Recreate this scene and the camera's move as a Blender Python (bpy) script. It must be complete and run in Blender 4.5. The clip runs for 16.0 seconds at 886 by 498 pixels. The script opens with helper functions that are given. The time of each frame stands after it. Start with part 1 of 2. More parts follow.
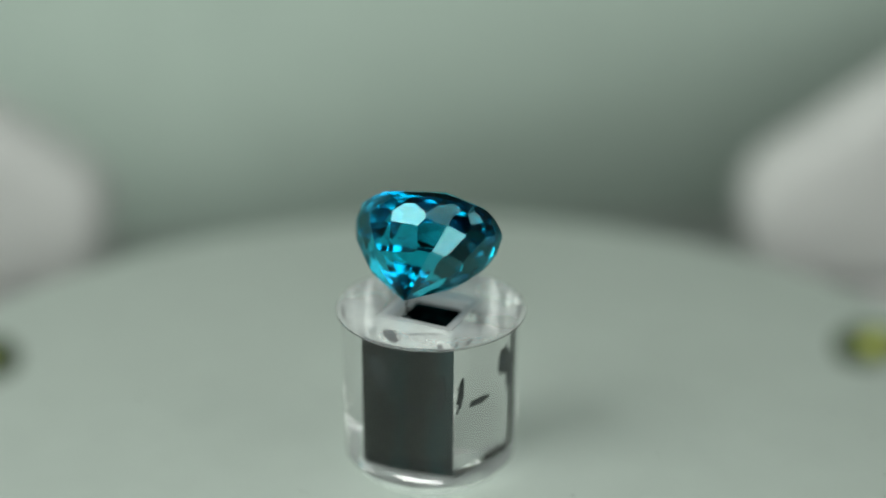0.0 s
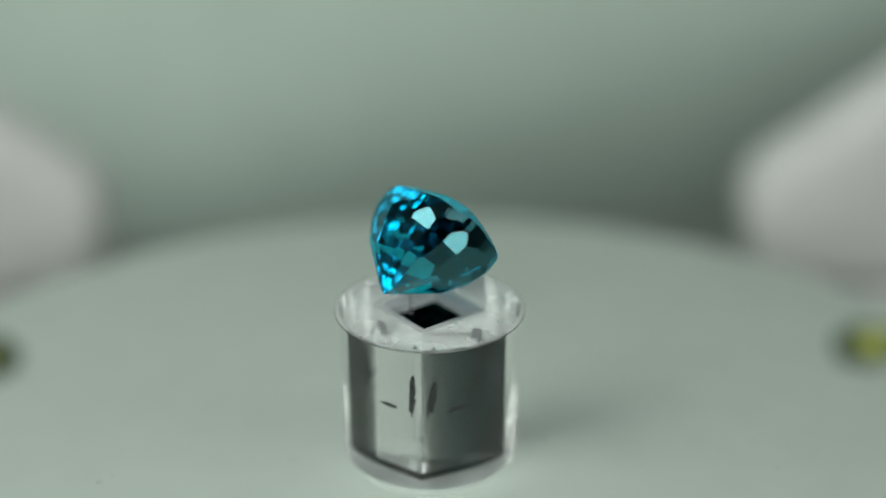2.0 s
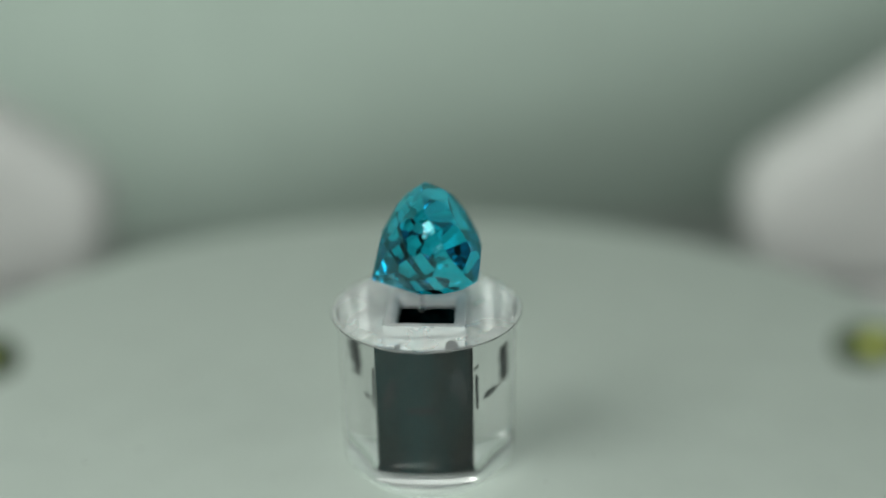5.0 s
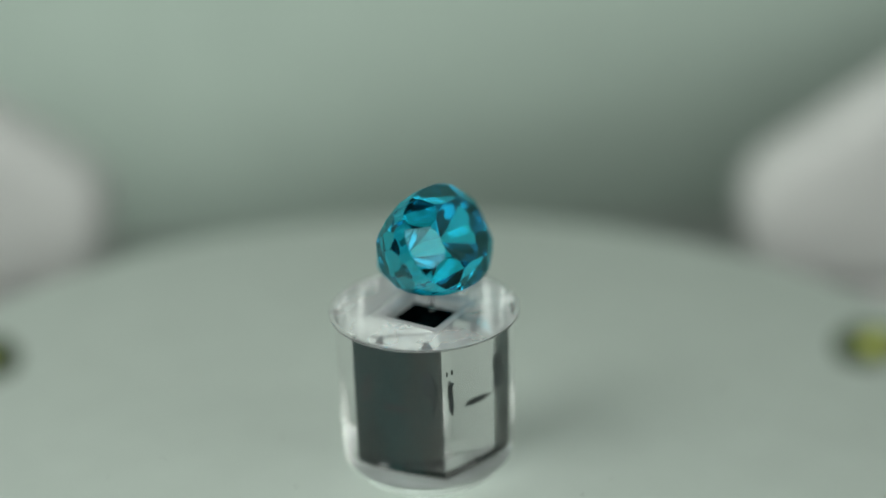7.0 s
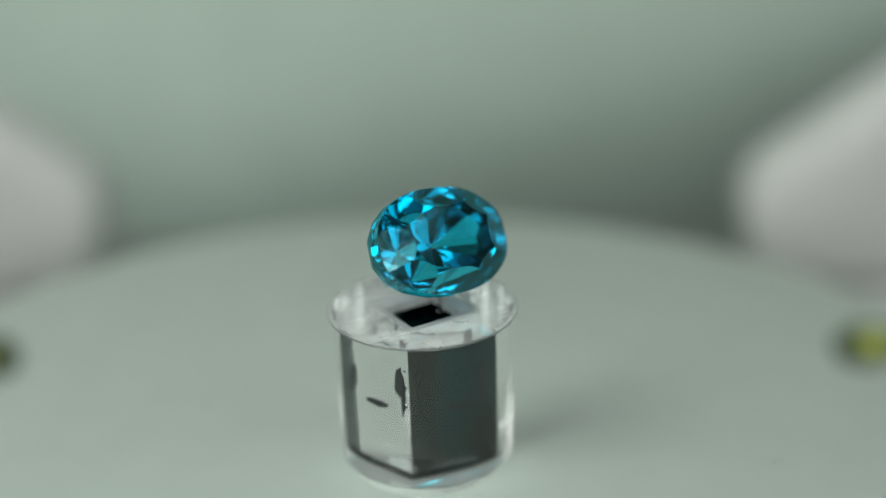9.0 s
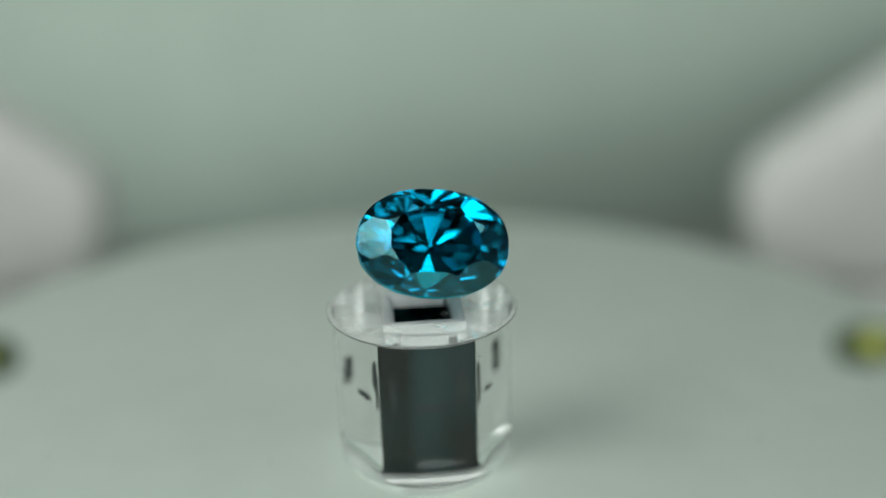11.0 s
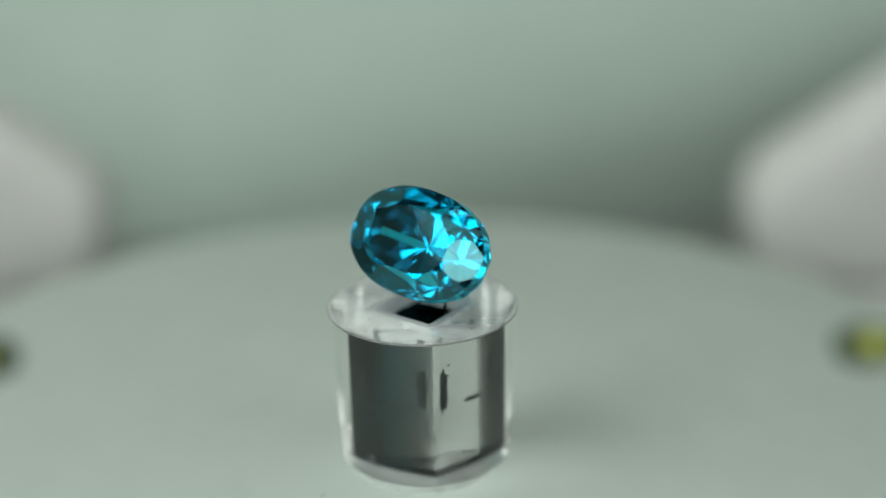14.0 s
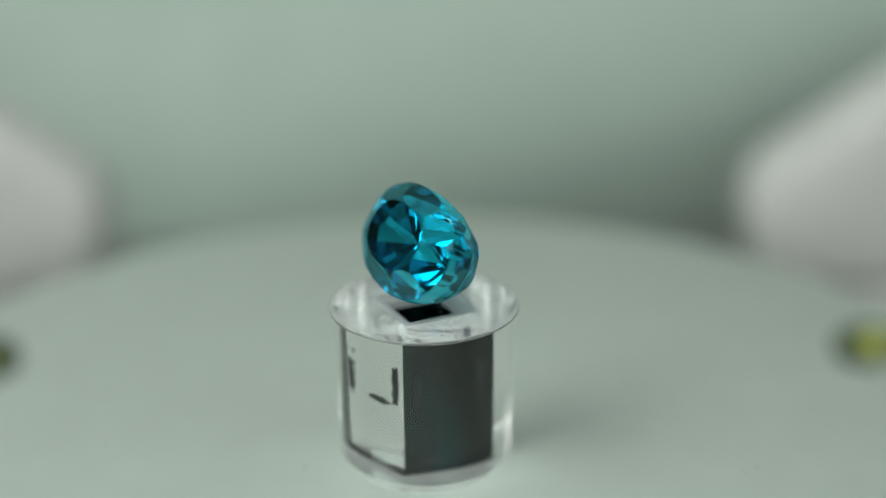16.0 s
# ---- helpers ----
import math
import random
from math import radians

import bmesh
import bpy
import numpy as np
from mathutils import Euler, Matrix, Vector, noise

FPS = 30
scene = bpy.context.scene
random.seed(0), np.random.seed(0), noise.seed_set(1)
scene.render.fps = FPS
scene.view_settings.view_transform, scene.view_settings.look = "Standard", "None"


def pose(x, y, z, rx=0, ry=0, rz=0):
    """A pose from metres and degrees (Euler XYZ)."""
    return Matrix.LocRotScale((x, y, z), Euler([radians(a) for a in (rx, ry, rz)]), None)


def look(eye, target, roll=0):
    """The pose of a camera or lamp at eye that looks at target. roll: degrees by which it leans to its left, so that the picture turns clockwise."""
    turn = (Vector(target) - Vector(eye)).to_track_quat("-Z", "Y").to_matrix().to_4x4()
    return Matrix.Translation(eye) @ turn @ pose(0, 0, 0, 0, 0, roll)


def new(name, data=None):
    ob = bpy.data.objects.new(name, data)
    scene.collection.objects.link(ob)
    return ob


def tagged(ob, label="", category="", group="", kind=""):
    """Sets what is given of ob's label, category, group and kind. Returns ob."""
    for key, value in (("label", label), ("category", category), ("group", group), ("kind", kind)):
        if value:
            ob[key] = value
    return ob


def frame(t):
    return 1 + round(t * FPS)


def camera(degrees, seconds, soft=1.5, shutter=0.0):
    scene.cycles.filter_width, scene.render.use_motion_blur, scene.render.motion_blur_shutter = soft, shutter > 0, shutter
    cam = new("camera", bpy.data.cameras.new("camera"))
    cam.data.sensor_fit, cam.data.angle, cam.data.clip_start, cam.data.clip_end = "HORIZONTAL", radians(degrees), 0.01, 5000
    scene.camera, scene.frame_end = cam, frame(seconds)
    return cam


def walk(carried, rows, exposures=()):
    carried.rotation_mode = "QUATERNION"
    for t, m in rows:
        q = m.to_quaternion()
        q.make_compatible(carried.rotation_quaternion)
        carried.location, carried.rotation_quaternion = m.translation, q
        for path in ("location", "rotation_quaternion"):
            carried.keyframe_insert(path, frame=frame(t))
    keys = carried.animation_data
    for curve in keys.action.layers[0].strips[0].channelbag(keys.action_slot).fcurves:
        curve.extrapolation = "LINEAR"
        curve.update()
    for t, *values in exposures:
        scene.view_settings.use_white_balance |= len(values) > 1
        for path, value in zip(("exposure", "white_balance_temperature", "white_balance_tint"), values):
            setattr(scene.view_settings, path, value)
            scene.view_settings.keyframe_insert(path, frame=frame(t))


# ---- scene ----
# ---------------------------------------------------------------- camera
MM = 0.001
cam = camera(28.0, 16.0, soft=1.5)
cam.data.dof.use_dof = True
cam.data.dof.focus_distance = 0.0905
cam.data.dof.aperture_fstop = 10.5
PITCH, ROLL = 23.2, -0.5
EYE = (0.89 * MM, -84.8 * MM, 48.2 * MM)
TARGET = (EYE[0], EYE[1] + math.cos(radians(PITCH)), EYE[2] - math.sin(radians(PITCH)))
CAMERA_POSE = look(EYE, TARGET, ROLL)
walk(cam, [(0.0, CAMERA_POSE), (16.0, CAMERA_POSE)], exposures=[(0.0, -0.01), (4.0, -0.04), (9.0, -0.02), (13.0, 0.04), (16.0, 0.06)])

# ---------------------------------------------------------------- light
SPIN = -13.65          # degrees a second, clockwise from above
world = bpy.data.worlds.new("world")
world.use_nodes = True
scene.world = world
world.node_tree.nodes["Background"].inputs[0].default_value = (0.30, 0.34, 0.31, 1)
world.node_tree.nodes["Background"].inputs[1].default_value = 0.1


def area_lamp(name, eye, target, sx, sy, watts, colour):
    data = bpy.data.lights.new(name, "AREA")
    data.shape, data.size, data.size_y = "RECTANGLE", sx, sy
    data.energy, data.color = watts, colour
    ob = new(name, data)
    ob.matrix_world = look(eye, target)
    return ob


WHITE = (0.92, 1.0, 0.925)
area_lamp("key_lamp", (-0.20, -0.09, 0.255), (-0.03, 0.03, 0), 0.18, 0.18, 0.59, WHITE)
area_lamp("ceiling_lamp", (0.0, -0.08, 0.298), (0.0, -0.04, 0), 0.21, 0.17, 0.14, WHITE)
area_lamp("front_lamp", (0.0, -0.235, 0.105), (0, 0, 0.012), 0.12, 0.15, 0.22, WHITE)
area_lamp("side_lamp_right", (0.20, -0.10, 0.20), (0, 0, 0.0), 0.14, 0.14, 0.10, WHITE)


# ---------------------------------------------------------------- materials
def material(name, colour, rough=0.5, metal=0.0, spread=0.06, scale=400.0, bump=0.0, coat=0.0):
    """A surface whose colour wanders at two scales, with fine relief."""
    m = bpy.data.materials.new(name)
    m.use_nodes = True
    nt = m.node_tree
    b = nt.nodes["Principled BSDF"]
    b.inputs["Roughness"].default_value = rough
    b.inputs["Metallic"].default_value = metal
    b.inputs["Coat Weight"].default_value = coat
    co = nt.nodes.new("ShaderNodeTexCoord")
    mix = None
    for s, amount in ((scale, spread), (scale * 0.08, spread * 0.8)):
        n = nt.nodes.new("ShaderNodeTexNoise")
        n.inputs["Scale"].default_value = s
        n.inputs["Detail"].default_value = 5
        nt.links.new(co.outputs["Object"], n.inputs["Vector"])
        r = nt.nodes.new("ShaderNodeMapRange")
        r.inputs["From Min"].default_value, r.inputs["From Max"].default_value = 0.3, 0.7
        r.inputs["To Min"].default_value, r.inputs["To Max"].default_value = 1 - amount, 1 + amount
        nt.links.new(n.outputs["Fac"], r.inputs["Value"])
        v = nt.nodes.new("ShaderNodeVectorMath")
        v.operation = "SCALE"
        nt.links.new(r.outputs[0], v.inputs["Scale"])
        if mix is None:
            v.inputs[0].default_value = colour[:3]
            if bump:
                bp = nt.nodes.new("ShaderNodeBump")
                bp.inputs["Strength"].default_value = bump
                bp.inputs["Distance"].default_value = 0.0002
                nt.links.new(n.outputs["Fac"], bp.inputs["Height"])
                nt.links.new(bp.outputs[0], b.inputs["Normal"])
        else:
            nt.links.new(mix.outputs[0], v.inputs[0])
        mix = v
    nt.links.new(mix.outputs[0], b.inputs["Base Color"])
    return m


def glass(name, colour, ior, rough=0.0):
    m = bpy.data.materials.new(name)
    m.use_nodes = True
    nt = m.node_tree
    nt.nodes.remove(nt.nodes["Principled BSDF"])
    g = nt.nodes.new("ShaderNodeBsdfGlass")
    g.inputs["Color"].default_value = (*colour, 1)
    g.inputs["IOR"].default_value = ior
    g.inputs["Roughness"].default_value = rough
    nt.links.new(g.outputs[0], nt.nodes["Material Output"].inputs["Surface"])
    return m


def painted_reflections(name):
    """Near-black colour with paler clouds drawn out upwards, painted for reflections of the stone."""
    m = material(name, (0.01, 0.012, 0.013), 0.15, spread=0.3, scale=900)
    nt = m.node_tree
    b = nt.nodes["Principled BSDF"]
    b.inputs["Specular IOR Level"].default_value = 0.0
    co, mp = nt.nodes.new("ShaderNodeTexCoord"), nt.nodes.new("ShaderNodeMapping")
    mp.inputs["Scale"].default_value = (1.0, 1.0, 0.16)
    n, ramp = nt.nodes.new("ShaderNodeTexNoise"), nt.nodes.new("ShaderNodeValToRGB")
    n.inputs["Scale"].default_value, n.inputs["Detail"].default_value = 420, 6
    ramp.color_ramp.elements[0].position, ramp.color_ramp.elements[0].color = 0.47, (0.0002, 0.0006, 0.0008, 1)
    ramp.color_ramp.elements[1].position, ramp.color_ramp.elements[1].color = 0.68, (0.006, 0.024, 0.026, 1)
    nt.links.new(co.outputs["Object"], mp.inputs["Vector"])
    nt.links.new(mp.outputs[0], n.inputs["Vector"])
    nt.links.new(n.outputs["Fac"], ramp.inputs["Fac"])
    nt.links.new(ramp.outputs[0], b.inputs["Base Color"])
    return m


def gem_material(name, colour, ior, gloss):
    """Stained crystal: light takes on more colour at each facet it meets; a white polish lies on top."""
    m = bpy.data.materials.new(name)
    m.use_nodes = True
    nt = m.node_tree
    nt.nodes.remove(nt.nodes["Principled BSDF"])
    g, p, mix = (nt.nodes.new(k) for k in ("ShaderNodeBsdfGlass", "ShaderNodeBsdfGlossy", "ShaderNodeMixShader"))
    g.inputs["Color"].default_value, g.inputs["IOR"].default_value, g.inputs["Roughness"].default_value = (*colour, 1), ior, 0.0
    p.inputs["Color"].default_value, p.inputs["Roughness"].default_value = (1, 1, 1, 1), 0.02
    mix.inputs[0].default_value = gloss
    nt.links.new(g.outputs[0], mix.inputs[1])
    nt.links.new(p.outputs[0], mix.inputs[2])
    nt.links.new(mix.outputs[0], nt.nodes["Material Output"].inputs["Surface"])
    return m


def hazy(name, colour, share, rough):
    """Clear acrylic with an uneven share of a matt colour mixed in."""
    m = glass(name, (1.0, 1.0, 1.0), 1.47, rough)
    nt = m.node_tree
    d, mix, co = nt.nodes.new("ShaderNodeBsdfDiffuse"), nt.nodes.new("ShaderNodeMixShader"), nt.nodes.new("ShaderNodeTexCoord")
    n, r = nt.nodes.new("ShaderNodeTexNoise"), nt.nodes.new("ShaderNodeMapRange")
    d.inputs["Color"].default_value = (*colour, 1)
    n.inputs["Scale"].default_value, n.inputs["Detail"].default_value = 420, 4
    r.inputs["From Min"].default_value, r.inputs["From Max"].default_value = 0.3, 0.7
    r.inputs["To Min"].default_value, r.inputs["To Max"].default_value = share * 0.75, share * 1.25
    nt.links.new(co.outputs["Object"], n.inputs["Vector"])
    nt.links.new(n.outputs["Fac"], r.inputs["Value"])
    nt.links.new(r.outputs[0], mix.inputs[0])
    nt.links.new(nt.nodes["Glass BSDF"].outputs[0], mix.inputs[1])
    nt.links.new(d.outputs[0], mix.inputs[2])
    nt.links.new(mix.outputs[0], nt.nodes["Material Output"].inputs["Surface"])
    return m


M_TABLE = material("white_plastic_plate", (0.553, 0.605, 0.570), 0.8, spread=0.02, scale=300)
M_TABLE.node_tree.nodes["Principled BSDF"].inputs["Specular IOR Level"].default_value = 0.05
M_PAPER = material("backdrop_paper", (0.54, 0.635, 0.578), 0.9, spread=0.03, scale=150, bump=0.1)
M_UNSEEN_WALL = material("unseen_dark_wall", (0.10, 0.105, 0.10), 0.9, spread=0.03, scale=200, bump=0.2)
M_DARK = material("near_black", (0.03, 0.035, 0.035), 0.8, spread=0.2, scale=40)
M_DESK = material("grey_desk", (0.22, 0.23, 0.22), 0.6, spread=0.1, scale=60)
M_BLOCK = material("white_foam", (0.76, 0.745, 0.745), 0.7, spread=0.03, scale=300, bump=0.2)
M_ACRYLIC = glass("clear_acrylic", (1.0, 0.998, 1.0), 1.47)
M_GEM = gem_material("blue_zircon", (0.12, 0.835, 0.975), 2.17, 0.024)
M_TOPFACE = hazy("matt_acrylic", (0.86, 0.83, 0.86), 0.30, 0.05)
# underside whitened to lighten dark patches low in the stand
M_UNDERSIDE = hazy("whitened_underside", (0.78, 0.82, 0.82), 0.26, 0.1)
M_FILLET = hazy("pale_putty", (0.88, 0.86, 0.88), 0.5, 0.1)
# dark painted on the rim for the darkness refracted in its edge
M_RIM = hazy("rim_dark_line", (0.12, 0.13, 0.13), 0.6, 0.2)
M_FOOT = hazy("clear_foot", (0.7, 0.74, 0.72), 0.4, 0.1)
M_FILLING = painted_reflections("painted_hole_reflections")
M_RESIDUE = material("dark_residue", (0.012, 0.018, 0.02), 0.7, spread=0.6, scale=2500)
M_DUST = material("dust", (0.12, 0.12, 0.11), 0.9)
M_OLIVE = material("olive_metal", (0.055, 0.075, 0.03), 0.4, 0.3)
M_YELLOW = material("yellow_lens", (0.52, 0.56, 0.13), 0.3)


# ---------------------------------------------------------------- mesh helpers
def link(name, bm, mat, parent=None, smooth=False):
    me = bpy.data.meshes.new(name)
    bmesh.ops.recalc_face_normals(bm, faces=bm.faces)
    bm.to_mesh(me)
    bm.free()
    me.materials.append(mat)
    for p in me.polygons:
        p.use_smooth = smooth
    ob = new(name, me)
    ob.parent = parent
    return ob


def part(name, bm, mat, parent, label="", smooth=False):
    ob = link(name, bm, mat, parent, smooth)
    return tagged(ob, label) if label else ob


def lathe(profile, steps=128, closed=True):
    """A turned body from (radius, height) pairs in millimetres, bottom to top; the ends close on the axis."""
    bm = bmesh.new()
    rings = []
    for r, z in profile:
        rings.append([bm.verts.new((r * MM * math.cos(2 * math.pi * k / steps), r * MM * math.sin(2 * math.pi * k / steps), z * MM)) for k in range(steps)])
    for a, b in zip(rings, rings[1:]):
        for k in range(steps):
            bm.faces.new((a[k], a[(k + 1) % steps], b[(k + 1) % steps], b[k]))
    if closed:
        bm.faces.new(rings[0][::-1])
        bm.faces.new(rings[-1])
    return bm


def box(sx, sy, sz, bevel=0.0, segments=3):
    bm = bmesh.new()
    bmesh.ops.create_cube(bm, size=1)
    bmesh.ops.scale(bm, vec=(sx * MM, sy * MM, sz * MM), verts=bm.verts)
    if bevel:
        bmesh.ops.bevel(bm, geom=bm.edges[:], offset=bevel * MM, segments=segments, affect="EDGES", profile=0.5)
    return bm


GROUND = -22.0
TOP = -0.6     # the turntable's upper face


# ---------------------------------------------------------------- the tent
def make_tent():
    ob = link("ground", box(520, 520, 6), M_DESK)
    ob.location = (0, 0, (GROUND - 3) * MM)
    tagged(ob, "dull grey tabletop under the turntable", "ground", kind="structure")
    # a paper sheet that bulges forward low down and rolls back above; the roll climbs to one side
    # bulge added to shape the shade: its overhang makes the dark band
    bm = bmesh.new()
    rows = []
    for i in range(27):
        x = -250 + 500 * i / 26
        fold = -11 + 0.31 * max(-60, min(60, x))
        pts = [(92, fold - 45)]
        for k in range(14):
            lean = radians(-22 + 68 * k / 13)
            pts.append((80 + 28 * (1 - math.cos(lean)), fold + 28 * math.sin(lean)))
        y, z = pts[-1]
        pts += [(y + 60, z + 60 / math.tan(radians(48))), (y + 105, 300)]
        rows.append([bm.verts.new((x * MM, py * MM, pz * MM)) for py, pz in pts])
    for a, b in zip(rows, rows[1:]):
        for k in range(len(a) - 1):
            bm.faces.new((a[k], b[k], b[k + 1], a[k + 1]))
    ob = link("backdrop", bm, M_PAPER, smooth=True)
    mod = ob.modifiers.new("thick", "SOLIDIFY")
    mod.thickness, mod.offset = 1 * MM, 0
    global backdrop
    backdrop = ob
    tagged(ob, "pale grey-green paper sheet curving up behind the turntable", "backdrop", kind="structure")
    # unseen dark walls and roof, added so the stone and stand reflect darkness
    for name, (sx, sy, sz), at, mat, label in (
            ("wall_left", (6, 520, 340), (-256, -10, 140), M_UNSEEN_WALL, "unseen dark side wall added for dark reflections"),
            ("wall_right", (6, 520, 340), (256, -10, 140), M_UNSEEN_WALL, "unseen dark side wall added for dark reflections"),
            ("wall_front", (520, 6, 330), (0, -266, 140), M_DARK, "unseen dark front wall added for dark reflections"),
            ("ceiling", (520, 520, 6), (0, -10, 306), M_UNSEEN_WALL, "unseen dark roof added for dark reflections")):
        ob = link(name, box(sx, sy, sz), mat)
        ob.location = Vector(at) * MM
        tagged(ob, label, "wall" if "wall" in name else "ceiling", kind="structure")


make_tent()


# ---------------------------------------------------------------- turntable
def make_turntable():
    t = new("turntable")
    tagged(t, "round white plastic turntable carrying the clear stand", "turntable")
    part("plate", lathe([(34.5, -4.6), (35.6, -4), (36, -3.4), (36, -1.5), (35.7, -0.95), (35.0, TOP)], 192), M_TABLE, t, smooth=True)
    part("base", lathe([(29.4, GROUND), (29, GROUND + 1), (28, -4.61)], 96), M_TABLE, t, smooth=True)
    # dust and lint on the plate
    bm = bmesh.new()
    rnd = random.Random(5)
    for k in range(70):
        a, r = rnd.uniform(0, 2 * math.pi), 33 * math.sqrt(rnd.uniform(0.04, 1))
        sx, sy = rnd.uniform(0.03, 0.11), rnd.uniform(0.03, 0.06)
        m = pose(r * MM * math.cos(a), r * MM * math.sin(a), (TOP + 0.02) * MM, 0, 0, rnd.uniform(0, 180)) @ Matrix.Diagonal((sx * MM, sy * MM, 0.03 * MM, 1))
        bmesh.ops.create_icosphere(bm, subdivisions=1, radius=1, matrix=m)
    tagged(part("dust", bm, M_DUST, t, "fine grey dust specks"), kind="stuff")
    return t


turntable = make_turntable()

# ---------------------------------------------------------------- stand
H = 8.6
CORNER_TIME = 1.45     # seconds at which a corner of the square hole faces the camera
HOLE = 2.12            # half the side of the square hole


def square_ring(bm, half, z, steps, turn):
    out = []
    for k in range(steps):
        a = 2 * math.pi * k / steps
        r = half / math.cos((a + math.pi / 4) % (math.pi / 2) - math.pi / 4)
        out.append(bm.verts.new((r * MM * math.cos(a + turn), r * MM * math.sin(a + turn), z * MM)))
    return out


def round_ring(bm, r, z, steps, turn):
    return [bm.verts.new((r * MM * math.cos(2 * math.pi * k / steps + turn), r * MM * math.sin(2 * math.pi * k / steps + turn), z * MM)) for k in range(steps)]


def skin(bm, rings):
    n = len(rings[0])
    for a, b in zip(rings, rings[1:]):
        for k in range(n):
            bm.faces.new((a[k], a[(k + 1) % n], b[(k + 1) % n], b[k]))
    bm.faces.new(rings[0][::-1])
    bm.faces.new(rings[-1])


HOLE_TURN = radians(-135 - SPIN * CORNER_TIME)


def smear(wall, across, height, wide, tall, rnd, square=1.0, slant=0.0):
    """A thin flake with a ragged edge, lying on one wall of the hole: leaf-shaped, or squarer as `square` falls."""
    bm = bmesh.new()
    n = 44
    rough = [rnd.uniform(0.6, 1.1) for k in range(n)]
    loops = []
    for depth in (0.012, 0.03):
        loop = []
        for k in range(n):
            a = 2 * math.pi * k / n
            c, d = math.cos(a), math.sin(a)
            x = wide / 2 * math.copysign(abs(c) ** square, c) * rough[k]
            z = tall / 2 * math.copysign(abs(d) ** square, d) * rough[k]
            loop.append(bm.verts.new(wall @ Vector(((HOLE + depth) * MM, (across + x + slant * z) * MM, (height + z) * MM))))
        loops.append(loop)
    skin(bm, loops)
    return bm


def make_stand():
    s = new("display_stand")
    tagged(s, "clear round acrylic stand with a darkened square hole, on the turntable", "stand")
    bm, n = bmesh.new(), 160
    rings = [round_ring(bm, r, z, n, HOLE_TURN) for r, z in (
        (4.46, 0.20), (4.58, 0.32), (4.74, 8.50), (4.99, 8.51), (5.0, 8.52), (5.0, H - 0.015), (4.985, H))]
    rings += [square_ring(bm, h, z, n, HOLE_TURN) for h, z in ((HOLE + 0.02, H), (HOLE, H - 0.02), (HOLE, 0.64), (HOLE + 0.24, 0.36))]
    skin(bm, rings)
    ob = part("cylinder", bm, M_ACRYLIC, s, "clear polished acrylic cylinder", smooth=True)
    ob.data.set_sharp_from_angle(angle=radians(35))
    # the pale matt upper face, the whitened underside and the darkened rim
    for m in (M_TOPFACE, M_UNDERSIDE, M_RIM):
        ob.data.materials.append(m)
    for p in ob.data.polygons:
        if p.normal.z > 0.95 and p.center.z > (H - 0.01) * MM:
            p.material_index = 1
        elif p.normal.z < -0.95 and p.center.z < 0.25 * MM:
            p.material_index = 2
        elif math.hypot(p.center.x, p.center.y) > 4.95 * MM:
            p.material_index = 3
    ob.visible_shadow = False      # clear acrylic passes light: shadow turned off to brighten stand and plate
    # the foot and the prop have their shadows off too
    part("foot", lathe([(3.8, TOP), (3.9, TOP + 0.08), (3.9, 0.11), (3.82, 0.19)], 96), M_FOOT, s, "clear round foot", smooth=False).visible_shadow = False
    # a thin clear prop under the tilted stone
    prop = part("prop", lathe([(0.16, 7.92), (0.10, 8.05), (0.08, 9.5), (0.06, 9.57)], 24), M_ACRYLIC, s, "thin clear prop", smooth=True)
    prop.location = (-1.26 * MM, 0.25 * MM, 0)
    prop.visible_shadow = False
    # dark residue left on the walls of the hole: slivers by the corners, a smear across
    rnd = random.Random(11)
    # one row for each mark: wall, across, height, width, tallness, squareness, slant
    for k, across, height, wide, tall, square, slant in (
            (0, 1.50, 5.2, 0.42, 2.4, 1.1, 0.08), (0, -1.30, 5.9, 0.85, 2.1, 0.9, -0.16),
            (1, -1.48, 5.1, 0.44, 2.0, 1.1, 0.10), (1, 1.40, 5.8, 0.70, 1.8, 0.8, 0.0), (1, 1.66, 4.9, 0.30, 2.2, 1.1, 0.06),
            (2, -1.50, 5.0, 0.38, 2.3, 0.9, -0.05), (2, 1.42, 5.3, 0.52, 2.5, 0.6, 0.0),
            (3, -1.45, 5.1, 0.55, 2.4, 0.6, 0.0), (3, 1.45, 5.6, 0.44, 2.0, 0.7, 0.0)):
        wall = Matrix.Rotation(HOLE_TURN + k * math.pi / 2, 4, "Z")
        part("residue_mark", smear(wall, across, height, wide, tall, rnd, square, slant), M_RESIDUE, s, "rough dark residue patch")
        # crumbs round the patch
        for c in range(5):
            part("residue_crumb", smear(wall, across + rnd.uniform(-0.8, 0.8) * wide, height + rnd.uniform(-0.6, 0.6) * tall, rnd.uniform(0.05, 0.14), rnd.uniform(0.08, 0.3), rnd), M_RESIDUE, s)
    for k, across, wide, tall in ((0, 0.1, 1.0, 0.22), (1, -0.1, 1.5, 0.42), (2, 0.2, 1.5, 0.40), (3, 0.3, 1.1, 0.30)):
        wall = Matrix.Rotation(HOLE_TURN + k * math.pi / 2, 4, "Z")
        part("residue_smear", smear(wall, across, 4.15, wide, tall, rnd, 0.9), M_RESIDUE, s, "thin dark residue smear")
    # dark filling added so the hole looks dark; nothing solid is known there
    bm = bmesh.new()
    h = HOLE - 0.04
    skin(bm, [square_ring(bm, k, z, 4 * 2, HOLE_TURN) for k, z in ((h - 0.02, 0.37), (h, 0.39), (h, 7.8), (h - 0.1, 7.9))])
    part("hole_filling", bm, M_FILLING, s, "dark square filling added to darken the hole")
    # a pale translucent fillet sloping from the mouth of the hole down to the filling
    bm = bmesh.new()
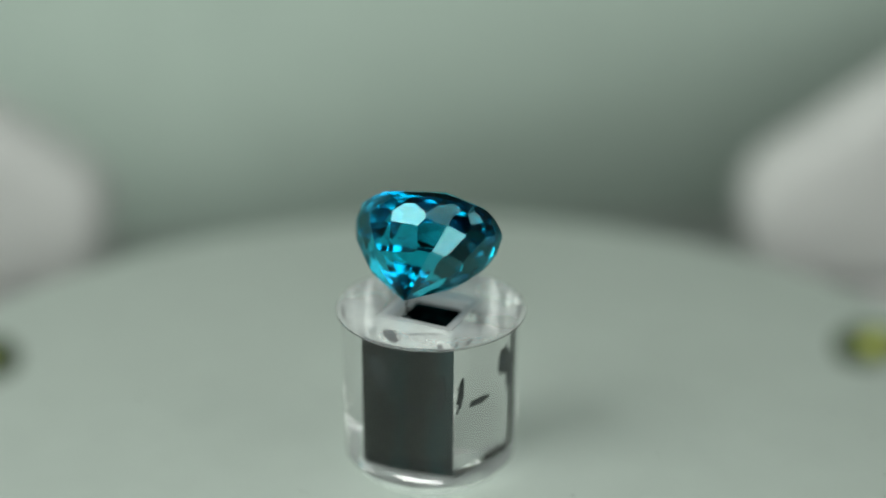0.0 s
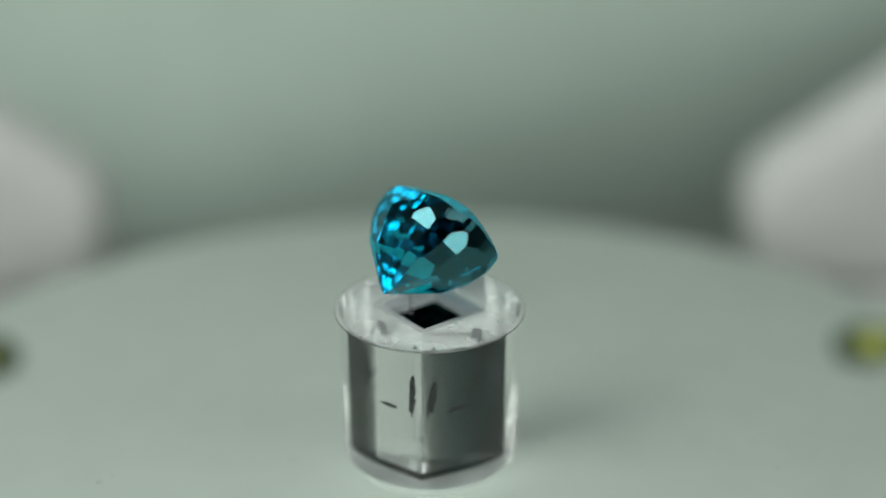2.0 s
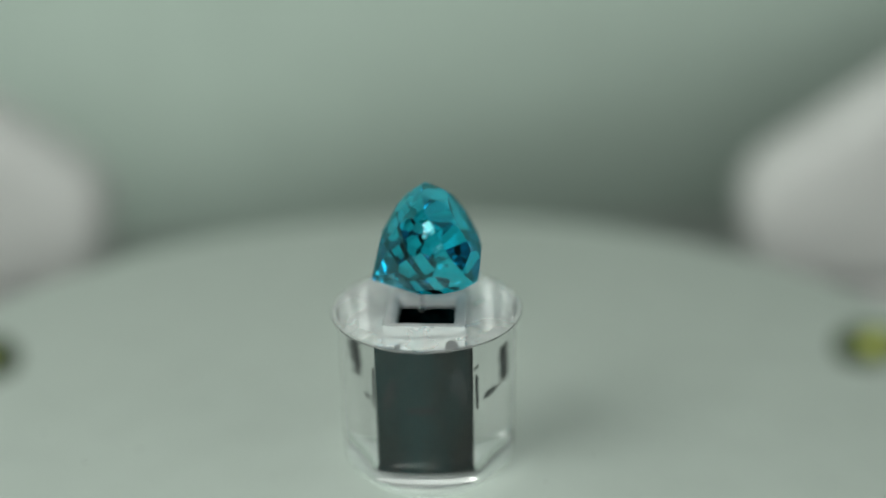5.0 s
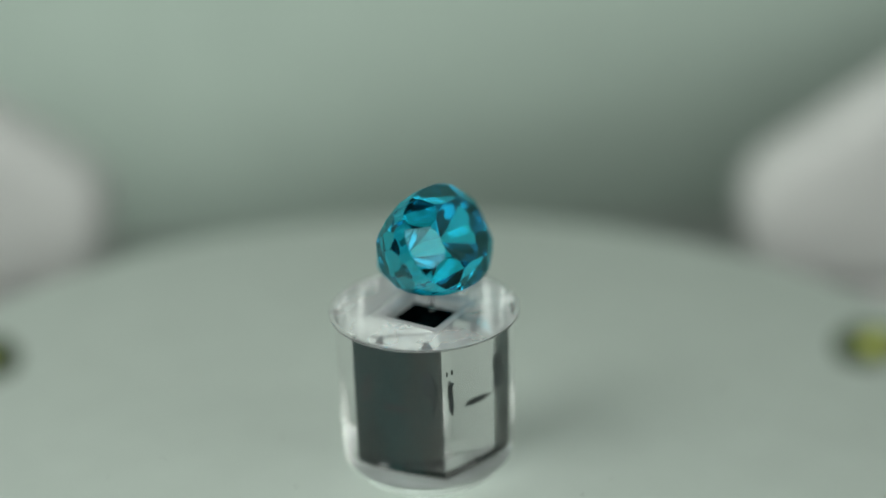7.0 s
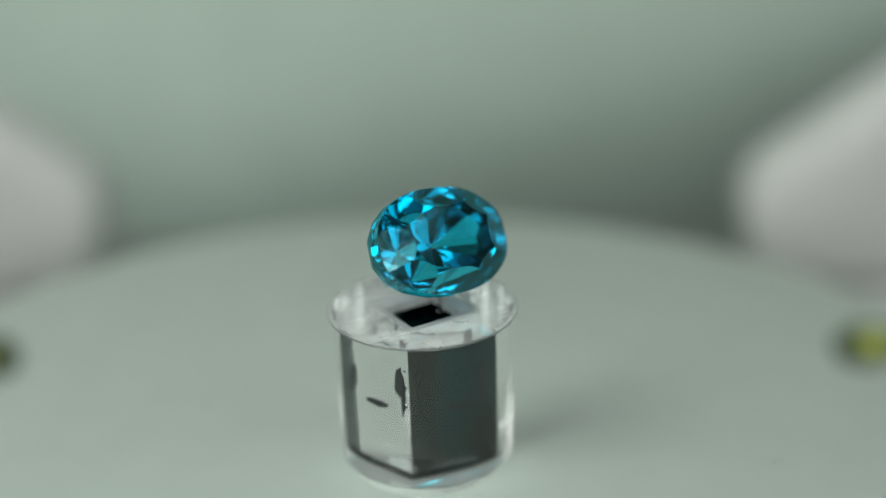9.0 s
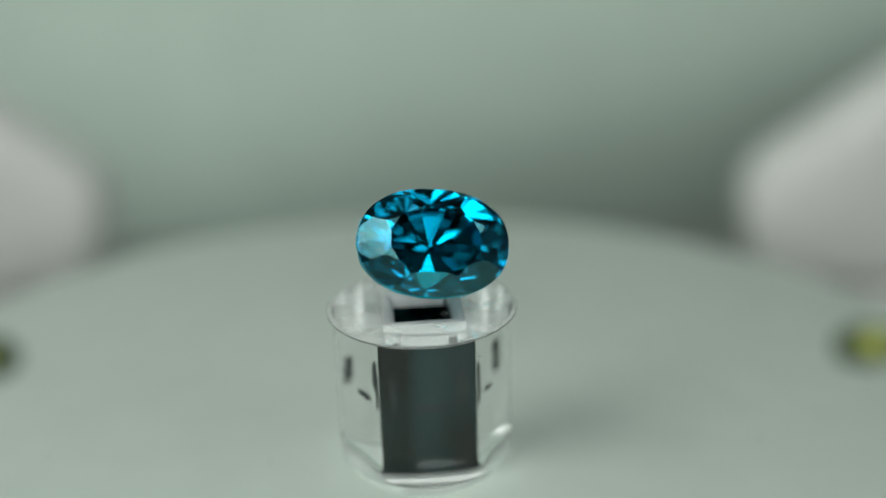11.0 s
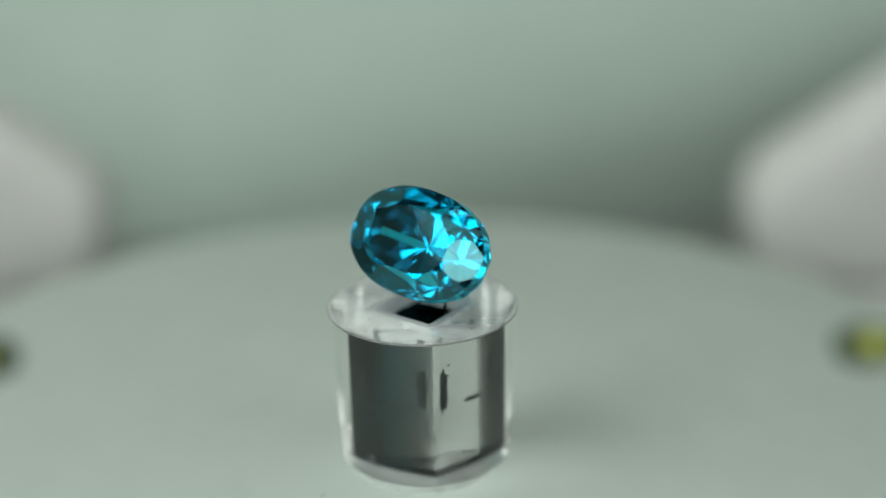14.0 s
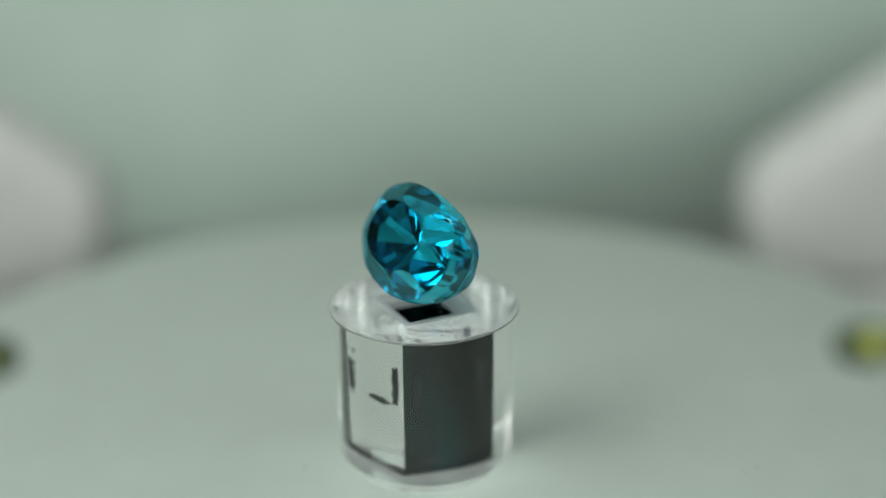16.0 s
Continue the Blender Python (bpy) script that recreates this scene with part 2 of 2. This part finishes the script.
    rings = [square_ring(bm, k, z, 16, HOLE_TURN) for k, z in (
        (HOLE - 0.012, 7.93), (HOLE - 0.012, H - 0.006), (1.80, H - 0.006), (1.76, H - 0.02), (1.56, 8.44), (1.52, 8.38), (1.50, 7.93))]
    for a, b in zip(rings, rings[1:] + rings[:1]):
        for k in range(16):
            bm.faces.new((a[k], a[(k + 1) % 16], b[(k + 1) % 16], b[k]))
    part("fillet", bm, M_FILLET, s, "pale translucent fillet in the mouth of the hole")
    return s


stand = make_stand()

# ---------------------------------------------------------------- gemstone
GEM = dict(a=3.92, b=2.80, crown=0.89, pav=4.86, table=0.60)


def clip(faces, n, d):
    """Cuts a convex body (a list of loops of points) by the plane n.p = d, and caps the cut."""
    kept, cap = [], []
    for loop in faces:
        out = []
        for i, p in enumerate(loop):
            q = loop[(i + 1) % len(loop)]
            hp, hq = n.dot(p) - d, n.dot(q) - d
            if hp <= 1e-9:
                out.append(p)
            if (hp < -1e-9 and hq > 1e-9) or (hp > 1e-9 and hq < -1e-9):
                x = p.lerp(q, hp / (hp - hq))
                out.append(x)
                cap.append(x)
            elif abs(hp) <= 1e-9:
                cap.append(p)
        if len(out) > 2:
            kept.append(out)
    if len(kept) == len(faces) and all(any((p - q).length < 1e-12 for q in f) for f, g in zip(kept, faces) for p in g):
        return faces
    mid = sum(cap, Vector()) / len(cap)
    u = n.orthogonal().normalized()
    v = n.cross(u)
    cap.sort(key=lambda p: math.atan2((p - mid).dot(v), (p - mid).dot(u)))
    ring = []
    for p in cap:
        if not ring or (p - ring[-1]).length > 1e-7:
            ring.append(p)
    if len(ring) > 2:
        kept.append(ring)
    return kept


def gem_mesh():
    """An oval stone cut facet by facet out of a block, in unit space, then stretched."""
    c = [Vector((x, y, z)) for x in (-2, 2) for y in (-2, 2) for z in (-2, 2)]
    faces = [[c[i] for i in f] for f in ((0, 1, 3, 2), (4, 6, 7, 5), (0, 4, 5, 1), (2, 3, 7, 6), (0, 2, 6, 4), (1, 5, 7, 3))]
    cuts = []

    rnd = random.Random(21)

    def facet(phi, slope, r, z, up):
        if not up:                           # cut by hand, so no two angles are quite alike
            phi, slope = phi + rnd.uniform(-0.03, 0.03), slope + rnd.uniform(-0.035, 0.035)
        n = Vector((math.cos(phi) * math.sin(slope), math.sin(phi) * math.sin(slope), (1 if up else -1) * math.cos(slope)))
        # a slightly squared oval
        r *= (abs(math.cos(phi)) ** 1.82 + abs(math.sin(phi)) ** 1.82) ** (1 / 1.82)
        cuts.append((n, n.dot(Vector((math.cos(phi) * r, math.sin(phi) * r, z)))))

    tab, top, tau = GEM["table"], 0.30, 2 * math.pi
    for k in range(64):
        facet(tau * k / 64, math.pi / 2, 1.0, 0, True)
    facet(0, 0, 0, top, True)
    for k in range(8):                       # kite-shaped crown mains
        facet(tau * k / 8, math.atan2(top, 1.0 - tab), 0.985, 0.0, True)
    for k in range(16):                      # upper girdle facets
        facet(tau * (k + 0.5) / 16, math.atan2(top * 1.30, 1.0 - tab), 1.0, 0.0, True)
    for k in range(8):                       # stars
        facet(tau * (k + 0.5) / 8, math.radians(20), tab * 0.975, top, True)
    # pavilion: rows of facets that touch the curve r = 1 - u ** 2
    for u, count, shift in ((0.09, 16, 0.5), (0.26, 16, 0.0), (0.46, 16, 0.0)):
        for k in range(count):
            facet(tau * (k + shift) / count, math.atan2(1.0, 2 * u), 1.005 - u * u, -0.02 - u * 0.97, False)
    for k in range(16):                      # long facets that meet in the culet
        facet(tau * k / 16, math.atan2(1.0, 1.66), 0.29, -0.835, False)
    for n, d in cuts:
        faces = clip(faces, n, d)
    bm = bmesh.new()
    for loop in faces:
        vs = [bm.verts.new((p.x * GEM["a"] * MM, p.y * GEM["b"] * MM, p.z * (GEM["crown"] / top if p.z > 0 else GEM["pav"]) * MM)) for p in loop]
        bm.faces.new(vs)
    bmesh.ops.remove_doubles(bm, verts=bm.verts[:], dist=2e-6)
    bmesh.ops.recalc_face_normals(bm, faces=bm.faces)
    return bm


def make_gem():
    g = new("gemstone")
    tagged(g, "teal blue transparent faceted oval gemstone resting on clear stand", "gemstone")
    for name in ("table", "crown", "girdle", "pavilion"):
        bm = gem_mesh()
        bm.normal_update()
        kind = {}
        for f in bm.faces:
            nz = f.normal.z
            kind[f] = "table" if nz > 0.995 else "crown" if nz > 0.05 else "girdle" if nz > -0.05 else "pavilion"
        bmesh.ops.delete(bm, geom=[f for f in bm.faces if kind[f] != name], context="FACES")
        me = bpy.data.meshes.new(name)
        bm.to_mesh(me)
        bm.free()
        me.materials.append(M_GEM)
        ob = new(name, me)
        ob.parent = g
    return g


gemstone = make_gem()
# the stone leans back against the hole's edge; its pose when the table faces the camera, at 12 s
TURN = Vector((1.0151, 0.04, -0.1769))
GEM_POSE = Matrix.Translation(Vector((0.11, -1.28, 12.73)) * MM) @ Matrix.Rotation(TURN.length, 4, TURN.normalized())


# ---------------------------------------------------------------- things round the turntable
def wedge(profile, depth, side, bevel):
    """A rounded body: a profile in x and z, drawn out in depth."""
    bm = bmesh.new()
    rings = [[bm.verts.new((side * x * MM, y * MM, z * MM)) for x, z in profile] for y in (-depth / 2, depth / 2)]
    n = len(profile)
    for k in range(n):
        bm.faces.new((rings[0][k], rings[0][(k + 1) % n], rings[1][(k + 1) % n], rings[1][k]))
    bm.faces.new(rings[0][::-1])
    bm.faces.new(rings[1])
    bmesh.ops.bevel(bm, geom=bm.edges[:], offset=bevel * MM, segments=5, affect="EDGES", profile=0.5)
    return bm


def make_housing(side, x):
    g = new("lamp_housing")
    tagged(g, "white rounded plastic lamp housing beside the turntable", "lamp housing", group="lamp housings beside the turntable")
    g.location = (x * MM, 45 * MM, GROUND * MM)
    up = -GROUND
    part("hood", wedge([(2, up - 10), (0, up - 5), (0.3, up - 1), (14, up + 9), (30, up + 16), (30, up - 10)], 8, side, 2.2), M_BLOCK, g, "white sloping hood", smooth=True)
    part("base", wedge([(4, 0), (4, up - 10.05), (29, up - 10.05), (29, 0)], 7, side, 0.8), M_BLOCK, g, smooth=True)


make_housing(1, 24.2)
make_housing(-1, -25.0)


def tube(points, r, steps=12):
    bm = bmesh.new()
    rings = []
    pts = [Vector(p) for p in points]
    for i, p in enumerate(pts):
        d = (pts[min(i + 1, len(pts) - 1)] - pts[max(i - 1, 0)]).normalized()
        q = d.to_track_quat("Z", "Y")
        rings.append([bm.verts.new((p + q @ Vector((r * math.cos(2 * math.pi * k / steps), r * math.sin(2 * math.pi * k / steps), 0))) * MM) for k in range(steps)])
    skin(bm, rings)
    return bm


def make_pin(side, tip):
    """A small bead-headed arm on a foot beside the turntable."""
    g = new("bead_arm")
    tagged(g, "thin dark arm with an olive yellow bead tip", "arm", group="bead arms beside the turntable")
    x, y, z = tip
    part("foot", lathe([(6, 0), (6, 2), (5.4, 2.6), (1.2, 3.2)], 48), M_DARK, g).location = (side * 52 * MM, y * MM, GROUND * MM)
    pts = []
    for k in range(15):
        a = k / 14 * math.pi / 2
        pts.append((x + side * 0.9 + (side * 52 - x - side * 0.9) * math.sin(a), y, z - (z - GROUND - 3) * (1 - math.cos(a))))
    part("arm", tube(pts, 0.45), M_OLIVE, g)
    bm = bmesh.new()
    bmesh.ops.create_uvsphere(bm, u_segments=32, v_segments=16, radius=0.9 * MM, matrix=Matrix.Translation(Vector(tip) * MM) @ Matrix.Diagonal((1.5, 1, 1, 1)))
    bead = part("bead", bm, M_OLIVE, g, "olive green bead", smooth=True)
    bm = bmesh.new()
    bmesh.ops.create_uvsphere(bm, u_segments=24, v_segments=12, radius=0.6 * MM, matrix=Matrix.Translation((Vector(tip) + Vector((side * 0.15, -0.42, 0.22))) * MM) @ Matrix.Diagonal((1.1, 0.9, 1, 1)))
    part("tip", bm, M_YELLOW, g, "pale yellow glossy tip", smooth=True)


make_pin(1, (17.8, -21.0, 16.5))
make_pin(-1, (-17.4, -21.0, 16.3))


# ---------------------------------------------------------------- motion
# the stand sits a little off the axis and leans a little
OFF = Matrix.Rotation(radians(-SPIN * 11.5), 4, "Z") @ Vector((-0.256 * MM, 0, 0))
LEAN = Matrix.Rotation(radians(-SPIN * 9.5), 4, "Z") @ Matrix.Rotation(radians(-1.3), 4, "Y") @ Matrix.Rotation(radians(SPIN * 9.5), 4, "Z")
STAND_POSE = Matrix.Translation(OFF + Vector((0, 0, H * MM))) @ LEAN @ Matrix.Translation((0, 0, -H * MM))


def motions():
    steps = [16.0 * k / 32 for k in range(33)]
    # the sheet sinks slowly, standing in for shade that lightens behind the plate
    walk(backdrop, [(t, pose(0, 0, z * MM)) for t, z in ((0, 4.6), (3.5, 4.4), (8, 3.0), (12, 0.4), (16, -2.4))])
    for thing, start, rest in ((turntable, 0.0, Matrix()), (stand, 0.0, STAND_POSE), (gemstone, 12.0, GEM_POSE)):
        walk(thing, [(t, pose(0, 0, 0, 0, 0, SPIN * (t - start)) @ rest) for t in steps])


motions()
